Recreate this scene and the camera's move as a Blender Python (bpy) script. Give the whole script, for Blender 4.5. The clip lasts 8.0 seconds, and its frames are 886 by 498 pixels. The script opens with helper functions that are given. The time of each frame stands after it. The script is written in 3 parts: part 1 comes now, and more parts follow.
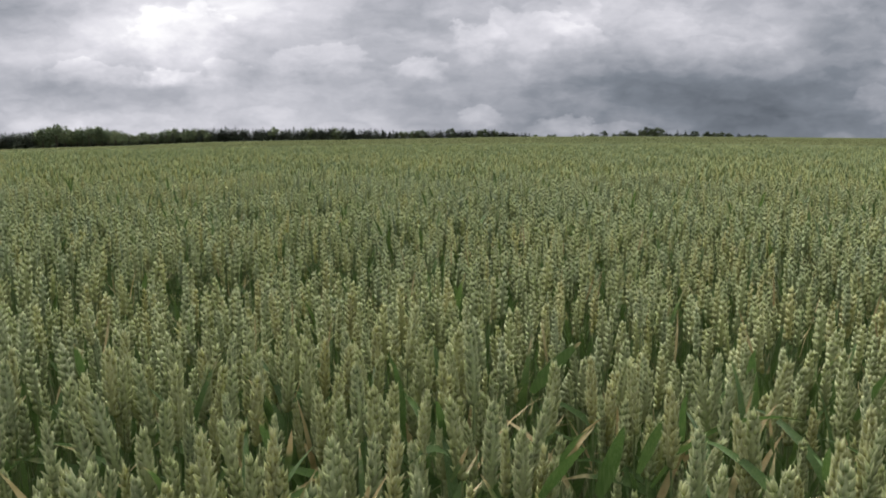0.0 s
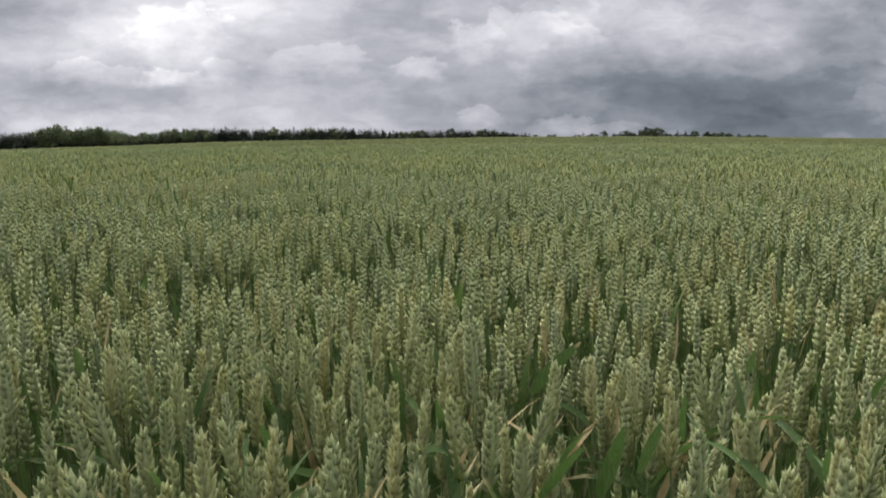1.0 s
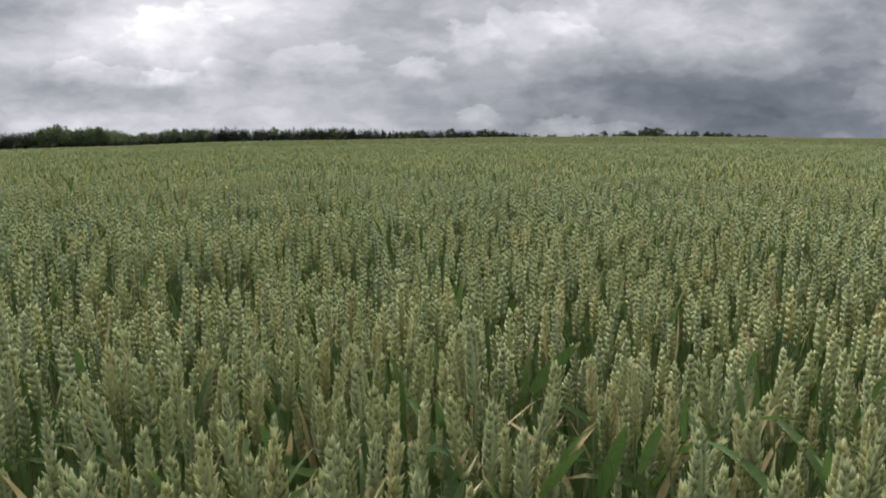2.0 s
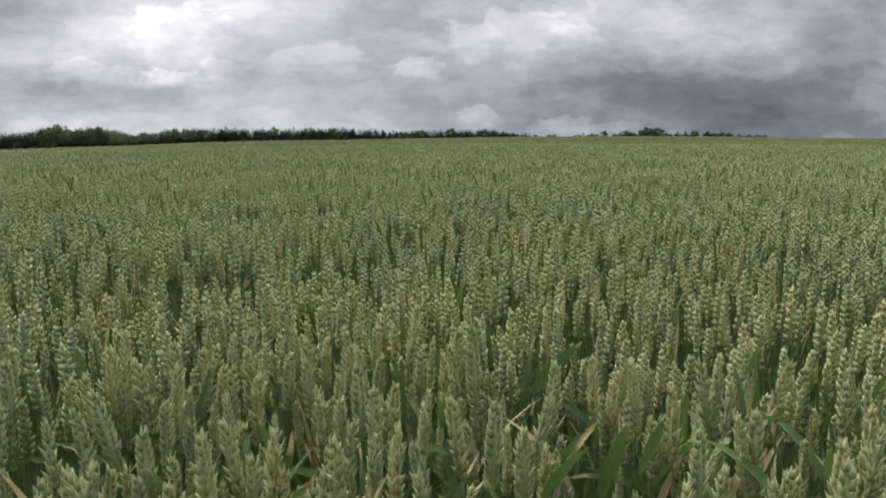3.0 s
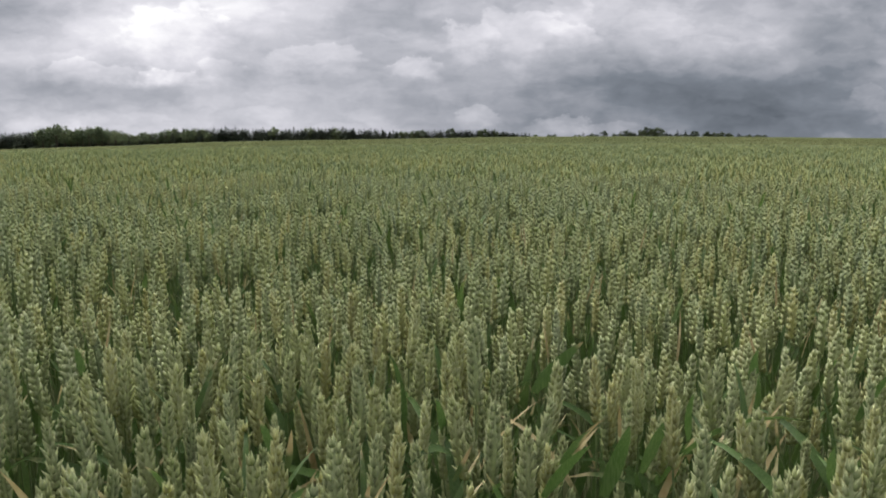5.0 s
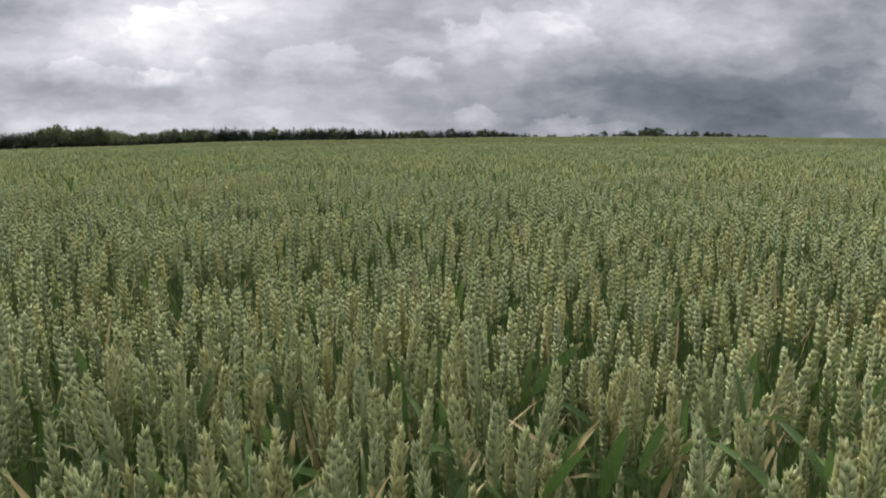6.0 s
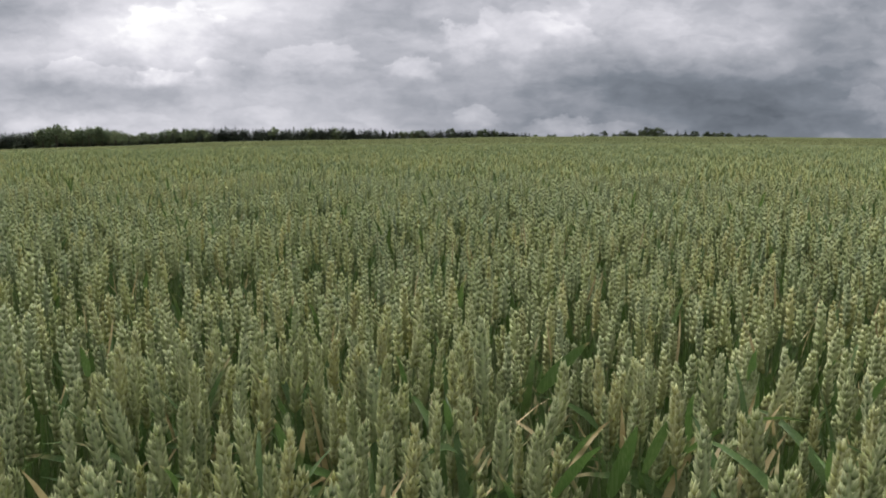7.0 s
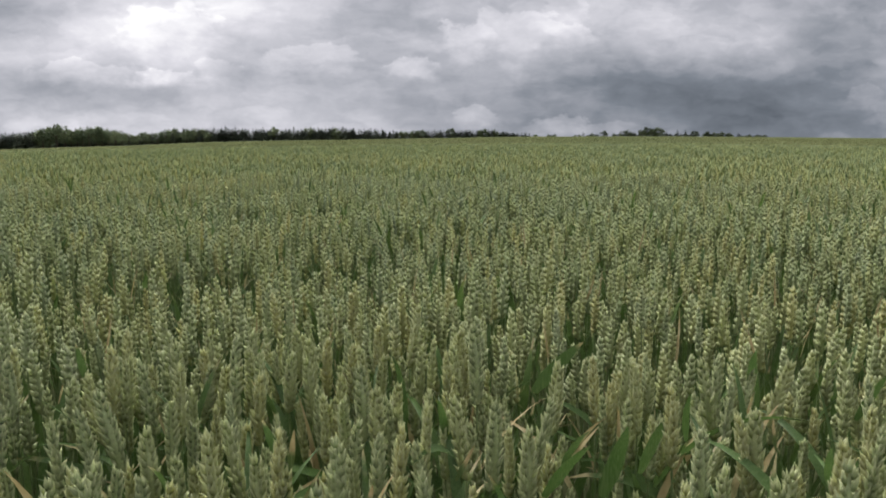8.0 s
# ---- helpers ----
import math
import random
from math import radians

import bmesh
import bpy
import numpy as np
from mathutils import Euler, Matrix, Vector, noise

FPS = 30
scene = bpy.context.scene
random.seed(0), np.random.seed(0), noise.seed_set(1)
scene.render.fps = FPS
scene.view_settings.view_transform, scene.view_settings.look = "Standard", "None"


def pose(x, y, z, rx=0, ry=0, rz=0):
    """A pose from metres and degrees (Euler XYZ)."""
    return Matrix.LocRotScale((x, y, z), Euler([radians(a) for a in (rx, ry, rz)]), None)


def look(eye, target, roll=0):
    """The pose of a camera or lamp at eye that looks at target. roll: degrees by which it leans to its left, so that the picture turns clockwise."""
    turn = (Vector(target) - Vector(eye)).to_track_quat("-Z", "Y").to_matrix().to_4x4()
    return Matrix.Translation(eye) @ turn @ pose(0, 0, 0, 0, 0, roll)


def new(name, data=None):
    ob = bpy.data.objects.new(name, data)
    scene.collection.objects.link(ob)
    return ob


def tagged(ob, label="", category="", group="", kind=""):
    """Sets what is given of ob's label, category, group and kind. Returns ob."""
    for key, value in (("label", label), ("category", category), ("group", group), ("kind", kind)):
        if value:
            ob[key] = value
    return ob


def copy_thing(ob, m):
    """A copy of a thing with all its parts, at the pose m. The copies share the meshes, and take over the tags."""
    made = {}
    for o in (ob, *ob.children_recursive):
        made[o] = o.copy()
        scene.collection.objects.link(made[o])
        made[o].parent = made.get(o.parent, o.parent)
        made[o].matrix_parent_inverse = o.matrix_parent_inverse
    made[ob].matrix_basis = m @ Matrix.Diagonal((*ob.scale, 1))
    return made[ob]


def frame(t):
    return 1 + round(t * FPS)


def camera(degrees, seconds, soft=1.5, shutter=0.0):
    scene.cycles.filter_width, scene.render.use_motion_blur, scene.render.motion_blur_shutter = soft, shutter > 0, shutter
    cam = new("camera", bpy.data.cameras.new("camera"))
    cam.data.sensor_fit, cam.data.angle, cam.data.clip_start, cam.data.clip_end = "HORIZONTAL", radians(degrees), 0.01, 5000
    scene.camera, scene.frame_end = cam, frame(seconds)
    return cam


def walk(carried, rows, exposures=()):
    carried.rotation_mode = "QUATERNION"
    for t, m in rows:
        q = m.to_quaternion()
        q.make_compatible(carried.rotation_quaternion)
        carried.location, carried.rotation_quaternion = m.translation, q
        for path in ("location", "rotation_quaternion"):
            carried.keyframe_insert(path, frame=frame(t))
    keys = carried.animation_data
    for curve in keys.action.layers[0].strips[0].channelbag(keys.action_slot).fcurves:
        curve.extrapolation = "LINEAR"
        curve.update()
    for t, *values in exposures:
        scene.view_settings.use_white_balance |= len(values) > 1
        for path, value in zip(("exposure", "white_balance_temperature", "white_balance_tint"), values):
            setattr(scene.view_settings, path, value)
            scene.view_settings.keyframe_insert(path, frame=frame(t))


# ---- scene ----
EYE = 1.15
CROP = 0.85
cam = camera(62.0, 8.0, soft=1.95)
STAND = pose(0, 0, EYE, 81.54, 0, 0)
walk(cam, [(0.0, STAND), (8.0, STAND)])

# ---- sky light ----
SUN_HIGH, SUN_SIDE = 57.0, -26.0
world = bpy.data.worlds.new("overcast_sky")
scene.world = world
world.use_nodes = True
wt = world.node_tree
wt.nodes.clear()
w_out = wt.nodes.new("ShaderNodeOutputWorld")
w_bg = wt.nodes.new("ShaderNodeBackground")
w_sky = wt.nodes.new("ShaderNodeTexSky")
w_sky.sky_type, w_sky.sun_disc = "NISHITA", False
w_sky.sun_elevation, w_sky.sun_rotation = radians(SUN_HIGH), radians(SUN_SIDE)
w_sky.dust_density = 4.0
w_hsv = wt.nodes.new("ShaderNodeHueSaturation")
w_hsv.inputs["Saturation"].default_value = 0.1
w_bg.inputs["Strength"].default_value = 0.15
wt.links.new(w_sky.outputs[0], w_hsv.inputs["Color"])
wt.links.new(w_hsv.outputs[0], w_bg.inputs["Color"])
wt.links.new(w_bg.outputs[0], w_out.inputs["Surface"])

sun = new("sun", bpy.data.lights.new("sun", "SUN"))
sun.data.energy, sun.data.angle, sun.data.color = 1.5, radians(25), (1.0, 0.96, 0.89)
s_h, s_a = radians(SUN_HIGH), radians(SUN_SIDE)
sun.matrix_world = look((math.sin(s_a) * math.cos(s_h) * 50, math.cos(s_a) * math.cos(s_h) * 50, math.sin(s_h) * 50), (0, 0, 0))
scene.view_settings.exposure = 0.50


# ---- materials ----
class Nodes:
    """Short ways to lay out a node material."""

    def __init__(self, name):
        self.mat = bpy.data.materials.new(name)
        self.mat.use_nodes = True
        self.t = self.mat.node_tree
        self.t.nodes.clear()
        self.out = self.t.nodes.new("ShaderNodeOutputMaterial")

    def put(self, socket, value):
        if isinstance(value, bpy.types.NodeSocket):
            self.t.links.new(value, socket)
        else:
            socket.default_value = value

    def node(self, kind, **values):
        n = self.t.nodes.new(kind)
        for k, v in values.items():
            self.put(n.inputs[k.replace("_", " ")], v)
        return n

    def math(self, op, a, b=0.0, c=0.0):
        n = self.t.nodes.new("ShaderNodeMath")
        n.operation = op
        for i, v in enumerate((a, b, c)):
            self.put(n.inputs[i], v)
        return n.outputs[0]

    def vec(self, op, a, b=(0, 0, 0)):
        n = self.t.nodes.new("ShaderNodeVectorMath")
        n.operation = op
        self.put(n.inputs[0], a)
        self.put(n.inputs[1], b)
        return n.outputs["Value"] if op in ("LENGTH", "DOT_PRODUCT") else n.outputs["Vector"]

    def mix(self, fac, a, b, blend="MIX"):
        n = self.t.nodes.new("ShaderNodeMix")
        n.data_type, n.blend_type = "RGBA", blend
        self.put(n.inputs[0], fac)
        self.put(n.inputs[6], a)
        self.put(n.inputs[7], b)
        return n.outputs[2]

    def ramp(self, fac, stops):
        n = self.t.nodes.new("ShaderNodeValToRGB")
        els = n.color_ramp.elements
        while len(els) < len(stops):
            els.new(0.5)
        for e, (p, c) in zip(els, stops):
            e.position, e.color = p, (*c, 1)
        self.put(n.inputs[0], fac)
        return n.outputs[0]

    def noise(self, vector, scale, detail=4.0, rough=0.55):
        n = self.node("ShaderNodeTexNoise", Vector=vector, Scale=scale, Detail=detail, Roughness=rough)
        return n.outputs["Fac"], n.outputs["Color"]

    def span(self, v, a, b, c, d, smooth=False):
        n = self.t.nodes.new("ShaderNodeMapRange")
        n.interpolation_type = "SMOOTHSTEP" if smooth else "LINEAR"
        for i, s in enumerate((v, a, b, c, d)):
            self.put(n.inputs[i], s)
        return n.outputs[0]

    def attr(self, name):
        n = self.t.nodes.new("ShaderNodeAttribute")
        n.attribute_name = name
        return n.outputs["Fac"]

    def place(self):
        return self.t.nodes.new("ShaderNodeNewGeometry").outputs["Position"]

    def island(self):
        return self.t.nodes.new("ShaderNodeNewGeometry").outputs["Random Per Island"]

    def surface(self, color, rough, bump=None, strength=0.3, glow=0.0, sheer=0.0, spec=0.35):
        p = self.node("ShaderNodeBsdfPrincipled", Base_Color=color, Roughness=rough)
        p.inputs["Specular IOR Level"].default_value = spec
        if bump is not None:
            b = self.node("ShaderNodeBump", Height=bump, Strength=strength)
            self.t.links.new(b.outputs[0], p.inputs["Normal"])
        end = p.outputs[0]
        if sheer:
            tr = self.node("ShaderNodeBsdfTranslucent", Color=color)
            m = self.node("ShaderNodeMixShader", Fac=sheer)
            self.t.links.new(end, m.inputs[1])
            self.t.links.new(tr.outputs[0], m.inputs[2])
            end = m.outputs[0]
        self.t.links.new(end, self.out.inputs["Surface"])
        return self.mat


def ear_material():
    n = Nodes("wheat_ear")
    tone, tip = n.attr("tone"), n.attr("tip")
    pos = n.place()
    patch, _ = n.noise(pos, 0.55, 3.0)
    fine, _ = n.noise(pos, 260.0, 3.0)
    t = n.math("ADD", tone, n.math("MULTIPLY", n.math("SUBTRACT", patch, 0.5), 0.9))
    t = n.math("ADD", t, n.span(n.t.nodes.new("ShaderNodeObjectInfo").outputs["Random"], 0, 1, -0.1, 0.1))
    base = n.ramp(t, [(0.0, (0.235, 0.312, 0.182)), (0.35, (0.300, 0.373, 0.180)), (0.7, (0.375, 0.418, 0.165)), (1.0, (0.47, 0.445, 0.165))])
    pale = n.mix(n.span(tip, 0.1, 0.85, 0.0, 0.88), base, (0.67, 0.69, 0.43, 1))
    # floret bases: darker green, with some shade between florets painted in
    shaded_base = n.mix(n.span(tip, 0.0, 0.35, 0.12, 0.0), pale, (0.14, 0.19, 0.07, 1))
    tint = n.span(n.island(), 0.0, 1.0, 0.83, 1.17)
    col = n.vec("SCALE", shaded_base)
    n.put(col.node.inputs["Scale"], n.math("MULTIPLY", tint, n.span(fine, 0.2, 0.8, 0.8, 1.2)))
    return n.surface(col, 0.55, fine, 0.25, sheer=0.4)


def blade_material(name, low, high, dry, sheer=0.3):
    """A leaf blade: green with pale veins, drying from its tip."""
    n = Nodes(name)
    tip, tone = n.attr("tip"), n.attr("tone")
    pos = n.place()
    blotch, _ = n.noise(pos, 45.0, 4.0)
    vein = n.node("ShaderNodeTexNoise", Vector=n.vec("MULTIPLY", pos, (900, 900, 30)), Scale=1.0, Detail=2.0).outputs["Fac"]
    green = n.mix(n.math("MULTIPLY", blotch, n.math("ADD", tone, 0.3)), (*low, 1), (*high, 1))
    worn = n.math("ADD", tip, n.math("MULTIPLY", n.math("SUBTRACT", blotch, 0.5), 0.5))
    f = n.span(worn, dry, min(dry + 0.22, 1.4), 0.0, 1.0, True)
    col = n.mix(f, green, n.ramp(blotch, [(0.3, (0.40, 0.28, 0.13)), (0.7, (0.55, 0.46, 0.27))]))
    col = n.mix(n.span(vein, 0.4, 0.7, 0.0, 0.25), col, (0.30, 0.36, 0.17, 1))
    return n.surface(col, 0.42, vein, 0.15, sheer=sheer)


def stem_material():
    n = Nodes("wheat_stem")
    f, _ = n.noise(n.place(), 60.0, 3.0)
    return n.surface(n.ramp(f, [(0.3, (0.10, 0.16, 0.06)), (0.7, (0.22, 0.26, 0.12))]), 0.5)


def shaded_canopy_material(name, gain):
    n = Nodes(name)
    pos = n.place()
    wide, _ = n.noise(pos, 0.05, 4.0, 0.6)
    mid, _ = n.noise(pos, 0.7, 4.0, 0.6)
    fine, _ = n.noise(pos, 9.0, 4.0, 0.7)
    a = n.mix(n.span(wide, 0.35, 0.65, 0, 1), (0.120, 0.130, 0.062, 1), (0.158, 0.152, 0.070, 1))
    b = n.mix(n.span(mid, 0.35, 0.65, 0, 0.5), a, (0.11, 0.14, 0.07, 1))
    # dark flecks paint the shade in the gaps between ears
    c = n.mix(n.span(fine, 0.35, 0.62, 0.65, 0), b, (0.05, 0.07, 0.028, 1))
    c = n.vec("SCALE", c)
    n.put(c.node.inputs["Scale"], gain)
    return n.surface(c, 1.0, fine, 0.8, spec=0.0)


def soil_material():
    n = Nodes("soil")
    pos = n.place()
    big, _ = n.noise(pos, 0.3, 5.0)
    fine, _ = n.noise(pos, 40.0, 6.0, 0.7)
    c = n.ramp(fine, [(0.3, (0.035, 0.026, 0.018)), (0.7, (0.10, 0.075, 0.05))])
    c = n.mix(n.span(big, 0.4, 0.6, 0.0, 0.5), c, (0.05, 0.06, 0.025, 1))
    return n.surface(c, 0.95, fine, 0.9, spec=0.1)


def tree_material(name, dark, light, sheer=0.35):
    n = Nodes(name)
    pos = n.place()
    f, _ = n.noise(pos, 0.35, 4.0, 0.6)
    t = n.math("ADD", n.math("MULTIPLY", f, 0.6), n.math("MULTIPLY", n.island(), 0.4))
    rnd = n.t.nodes.new("ShaderNodeObjectInfo").outputs["Random"]
    t = n.math("ADD", t, n.span(rnd, 0, 1, -0.2, 0.2))
    return n.surface(n.ramp(t, [(0.3, dark), (0.7, light)]), 0.7, sheer=sheer, spec=0.15)


def bark_material():
    n = Nodes("bark")
    f, _ = n.noise(n.vec("MULTIPLY", n.place(), (6, 6, 1)), 2.0, 5.0)
    return n.surface(n.ramp(f, [(0.3, (0.05, 0.04, 0.03)), (0.7, (0.16, 0.13, 0.10))]), 0.9, f, 0.6)


# how bright the cloud layer lets the light through, low to high, over nine bearings
CLOUD_U, CLOUD_V = np.linspace(-0.56, 0.56, 9), np.linspace(0.02, 0.17, 4)
CLOUD_THIN = [
    [0.15, 0.07, 0.1, 0.06, -0.02, -0.07, -0.11, -0.21, -0.16],
    [-0.09, -0.04, 0.0, 0.0, -0.03, -0.10, -0.19, -0.18, -0.06],
    [0.14, 0.13, 0.06, 0.02, 0.01, 0.09, 0.01, 0.1, -0.11],
    [-0.13, 0.22, 0.26, 0.03, -0.01, 0.09, 0.05, 0.07, -0.12]]
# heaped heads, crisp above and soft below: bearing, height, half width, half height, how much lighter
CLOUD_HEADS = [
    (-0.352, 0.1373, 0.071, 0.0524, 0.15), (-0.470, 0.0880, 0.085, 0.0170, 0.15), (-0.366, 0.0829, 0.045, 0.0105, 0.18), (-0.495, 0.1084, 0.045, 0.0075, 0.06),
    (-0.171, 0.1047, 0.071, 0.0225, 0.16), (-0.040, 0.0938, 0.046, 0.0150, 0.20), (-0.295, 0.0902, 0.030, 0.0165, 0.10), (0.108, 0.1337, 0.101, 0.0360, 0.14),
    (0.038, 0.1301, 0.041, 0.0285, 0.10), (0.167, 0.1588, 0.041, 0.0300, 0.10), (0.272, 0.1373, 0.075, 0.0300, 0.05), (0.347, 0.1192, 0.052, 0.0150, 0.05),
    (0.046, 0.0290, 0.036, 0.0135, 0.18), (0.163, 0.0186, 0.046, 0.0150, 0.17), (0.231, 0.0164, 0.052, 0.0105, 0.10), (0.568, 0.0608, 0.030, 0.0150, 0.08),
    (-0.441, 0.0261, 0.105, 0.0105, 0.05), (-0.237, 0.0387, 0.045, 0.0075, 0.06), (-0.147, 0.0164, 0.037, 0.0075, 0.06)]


def cloud_material():
    n = Nodes("cloud_layer")
    uv = n.t.nodes.new("ShaderNodeUVMap").outputs[0]
    long = n.vec("MULTIPLY", uv, (1.0, 1.5, 1.0))

    def pushed(v, scale, du, dv, detail=5.0):
        _, w = n.noise(long, scale, detail, 0.6)
        return n.vec("ADD", v, n.vec("MULTIPLY", n.vec("SUBTRACT", w, (0.5, 0.5, 0.5)), (du, dv, 0)))

    soft = pushed(uv, 7.0, 0.12, 0.045)
    total = 0.465
    for v, row in zip(CLOUD_V, CLOUD_THIN):
        for u, a in zip(CLOUD_U, row):
            off = n.vec("MULTIPLY", n.vec("SUBTRACT", soft, (float(u), float(v), 0)), (1 / 0.119, 1 / 0.0425, 0))
            total = n.math("ADD", total, n.math("MULTIPLY", n.math("POWER", math.e, n.math("MULTIPLY", n.vec("DOT_PRODUCT", off, off), -1.0)), a))
    # banks that lie over one another, each with a plain edge
    p = pushed(pushed(uv, 14.0, 0.040, 0.020, 3.0), 60.0, 0.009, 0.007, 4.0)
    for scale, size, stretch, shift in ((5.5, 0.085, 2.6, 0.0), (11.0, 0.06, 2.3, 4.3), (21.0, 0.03, 2.0, 7.9)):
        f, _ = n.noise(n.vec("ADD", n.vec("MULTIPLY", p, (1, stretch, 1)), (shift, 2 * shift, 0)), scale, 4.0, 0.5)
        total = n.math("ADD", total, n.math("MULTIPLY", n.math("SUBTRACT", n.span(f, 0.42, 0.57, 0.0, 1.0, True), 0.5), size))
    # heads: their outlines bulge at every size
    f, _ = n.noise(n.vec("MULTIPLY", uv, (1, 1.5, 1)), 24.0, 5.0, 0.55)
    ragged = n.math("MULTIPLY", n.math("SUBTRACT", f, 0.5), 2.0)
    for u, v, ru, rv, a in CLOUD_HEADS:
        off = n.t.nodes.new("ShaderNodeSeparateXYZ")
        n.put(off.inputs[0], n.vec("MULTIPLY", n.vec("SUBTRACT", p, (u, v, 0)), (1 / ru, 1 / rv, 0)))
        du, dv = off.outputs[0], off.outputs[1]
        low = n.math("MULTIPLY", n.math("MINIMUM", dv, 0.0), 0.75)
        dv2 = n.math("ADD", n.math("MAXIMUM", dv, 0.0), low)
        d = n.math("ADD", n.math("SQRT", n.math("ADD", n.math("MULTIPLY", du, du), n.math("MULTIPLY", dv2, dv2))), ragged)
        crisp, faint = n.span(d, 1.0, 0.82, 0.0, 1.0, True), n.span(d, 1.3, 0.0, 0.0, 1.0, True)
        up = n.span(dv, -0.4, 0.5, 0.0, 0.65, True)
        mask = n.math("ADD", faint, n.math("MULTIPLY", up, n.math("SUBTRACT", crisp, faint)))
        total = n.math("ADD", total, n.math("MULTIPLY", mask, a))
    # billows at four sizes, plainest where the layer is thin
    lit = n.span(total, 0.2, 0.7, 0.25, 1.0, True)
    for scale, size, stretch in ((11.0, 0.09, 2.6), (27.0, 0.06, 2.0), (60.0, 0.04, 1.7), (140.0, 0.022, 1.5)):
        f, _ = n.noise(n.vec("MULTIPLY", p, (1, stretch, 1)), scale, 3.0, 0.55)
        puff = n.math("SUBTRACT", n.math("ABSOLUTE", n.math("SUBTRACT", f, 0.5)), 0.09)
        total = n.math("ADD", total, n.math("MULTIPLY", n.math("MULTIPLY", puff, size * 2.0), lit))
        g, _ = n.noise(n.vec("ADD", n.vec("MULTIPLY", p, (1, stretch, 1)), (3.1, 1.7, 0)), scale, 3.0, 0.5)
        total = n.math("ADD", total, n.math("MULTIPLY", n.math("SUBTRACT", g, 0.5), size))
    streak, _ = n.noise(n.vec("MULTIPLY", soft, (1, 8, 1)), 6.0, 5.0, 0.55)
    total = n.math("ADD", total, n.math("MULTIPLY", n.math("SUBTRACT", streak, 0.5), 0.07))
    col = n.ramp(total, [(0.0, (0.112, 0.129, 0.155)), (0.22, (0.210, 0.234, 0.274)), (0.5, (0.480, 0.488, 0.540)), (0.75, (0.760, 0.752, 0.81)), (0.92, (1.02, 1.01, 1.04))])
    e = n.node("ShaderNodeEmission", Color=col, Strength=0.71)
    n.t.links.new(e.outputs[0], n.out.inputs["Surface"])
    return n.mat


EAR = ear_material()
BLADE = blade_material("wheat_blade", (0.04, 0.088, 0.02), (0.11, 0.20, 0.042), 1.0)
BLADE_TIPPED = blade_material("wheat_blade_dry_tip", (0.042, 0.09, 0.022), (0.12, 0.20, 0.045), 0.8)
BLADE_DRY = blade_material("wheat_blade_dry", (0.05, 0.085, 0.025), (0.11, 0.14, 0.04), 0.3, 0.2)
STEM = stem_material()
# base colour dimmed to hold the shade that ears cast on one another
SHADED_CANOPY = shaded_canopy_material("shade_tinted_wheat", 0.9)
# far clumps hardly shade each other, so their colour carries that shade
SHADED_EARS = shaded_canopy_material("shade_tinted_far_ears", 1.6)
SOIL = soil_material()
# both foliage colours are lightened to paint in the haze of distance
SPRUCE = tree_material("hazed_spruce_needles", (0.10, 0.125, 0.098), (0.20, 0.235, 0.17), 0.4)
LEAVES = tree_material("hazed_tree_leaves", (0.11, 0.145, 0.085), (0.21, 0.25, 0.135), 0.45)
BARK = bark_material()
CLOUD = cloud_material()


# ---- mesh tools ----
def mesh_from(name, verts, tris, material, smooth=True, **values):
    """A mesh from arrays of corners and triangles, with a number per corner for each further name."""
    verts, tris = np.asarray(verts, np.float32), np.asarray(tris, np.int32)
    me = bpy.data.meshes.new(name)
    me.vertices.add(len(verts))
    me.vertices.foreach_set("co", verts.ravel())
    me.loops.add(tris.size)
    me.loops.foreach_set("vertex_index", tris.ravel())
    me.polygons.add(len(tris))
    me.polygons.foreach_set("loop_start", np.arange(0, tris.size, 3, dtype=np.int32))
    me.polygons.foreach_set("use_smooth", np.full(len(tris), smooth))
    for key, v in values.items():
        at = me.attributes.new(key, "FLOAT", "POINT")
        at.data.foreach_set("value", np.broadcast_to(np.asarray(v, np.float32), (len(verts),)).copy())
    me.update(calc_edges=True)
    me.materials.append(material)
    return me


def joined(pieces):
    """Joins (corners, triangles, tip) pieces into one."""
    vs, fs, ts, k = [], [], [], 0
    for v, f, t in pieces:
        vs.append(v), fs.append(np.asarray(f) + k), ts.append(np.broadcast_to(t, (len(v),)))
        k += len(v)
    return np.concatenate(vs), np.concatenate(fs), np.concatenate(ts)


def moved(piece, m):
    v, f, t = piece
    m = np.array(m)
    return v @ m[:3, :3].T + m[:3, 3], f, t


def spindle(sides, stops):
    """A pointed body along z: (height, radius) stops, closed at both ends; tip runs 0 to 1."""
    v, t, f = [(0, 0, 0)], [0.0], []
    top = stops[-1][0]
    for h, r in stops[:-1]:
        for i in range(sides):
            a = 2 * math.pi * (i + 0.5) / sides
            v.append((r * math.cos(a), r * math.sin(a), h))
            t.append(h / top)
    v.append((0, 0, top))
    t.append(1.0)
    n = len(stops) - 1
    for i in range(sides):
        j = (i + 1) % sides
        f.append((0, 1 + j, 1 + i))
        for k in range(n - 1):
            a, b, c, d = 1 + k * sides + i, 1 + k * sides + j, 1 + (k + 1) * sides + i, 1 + (k + 1) * sides + j
            f += [(a, b, c), (b, d, c)]
        f.append((1 + (n - 1) * sides + i, 1 + (n - 1) * sides + j, len(v) - 1))
    return np.array(v, float), np.array(f), np.array(t)


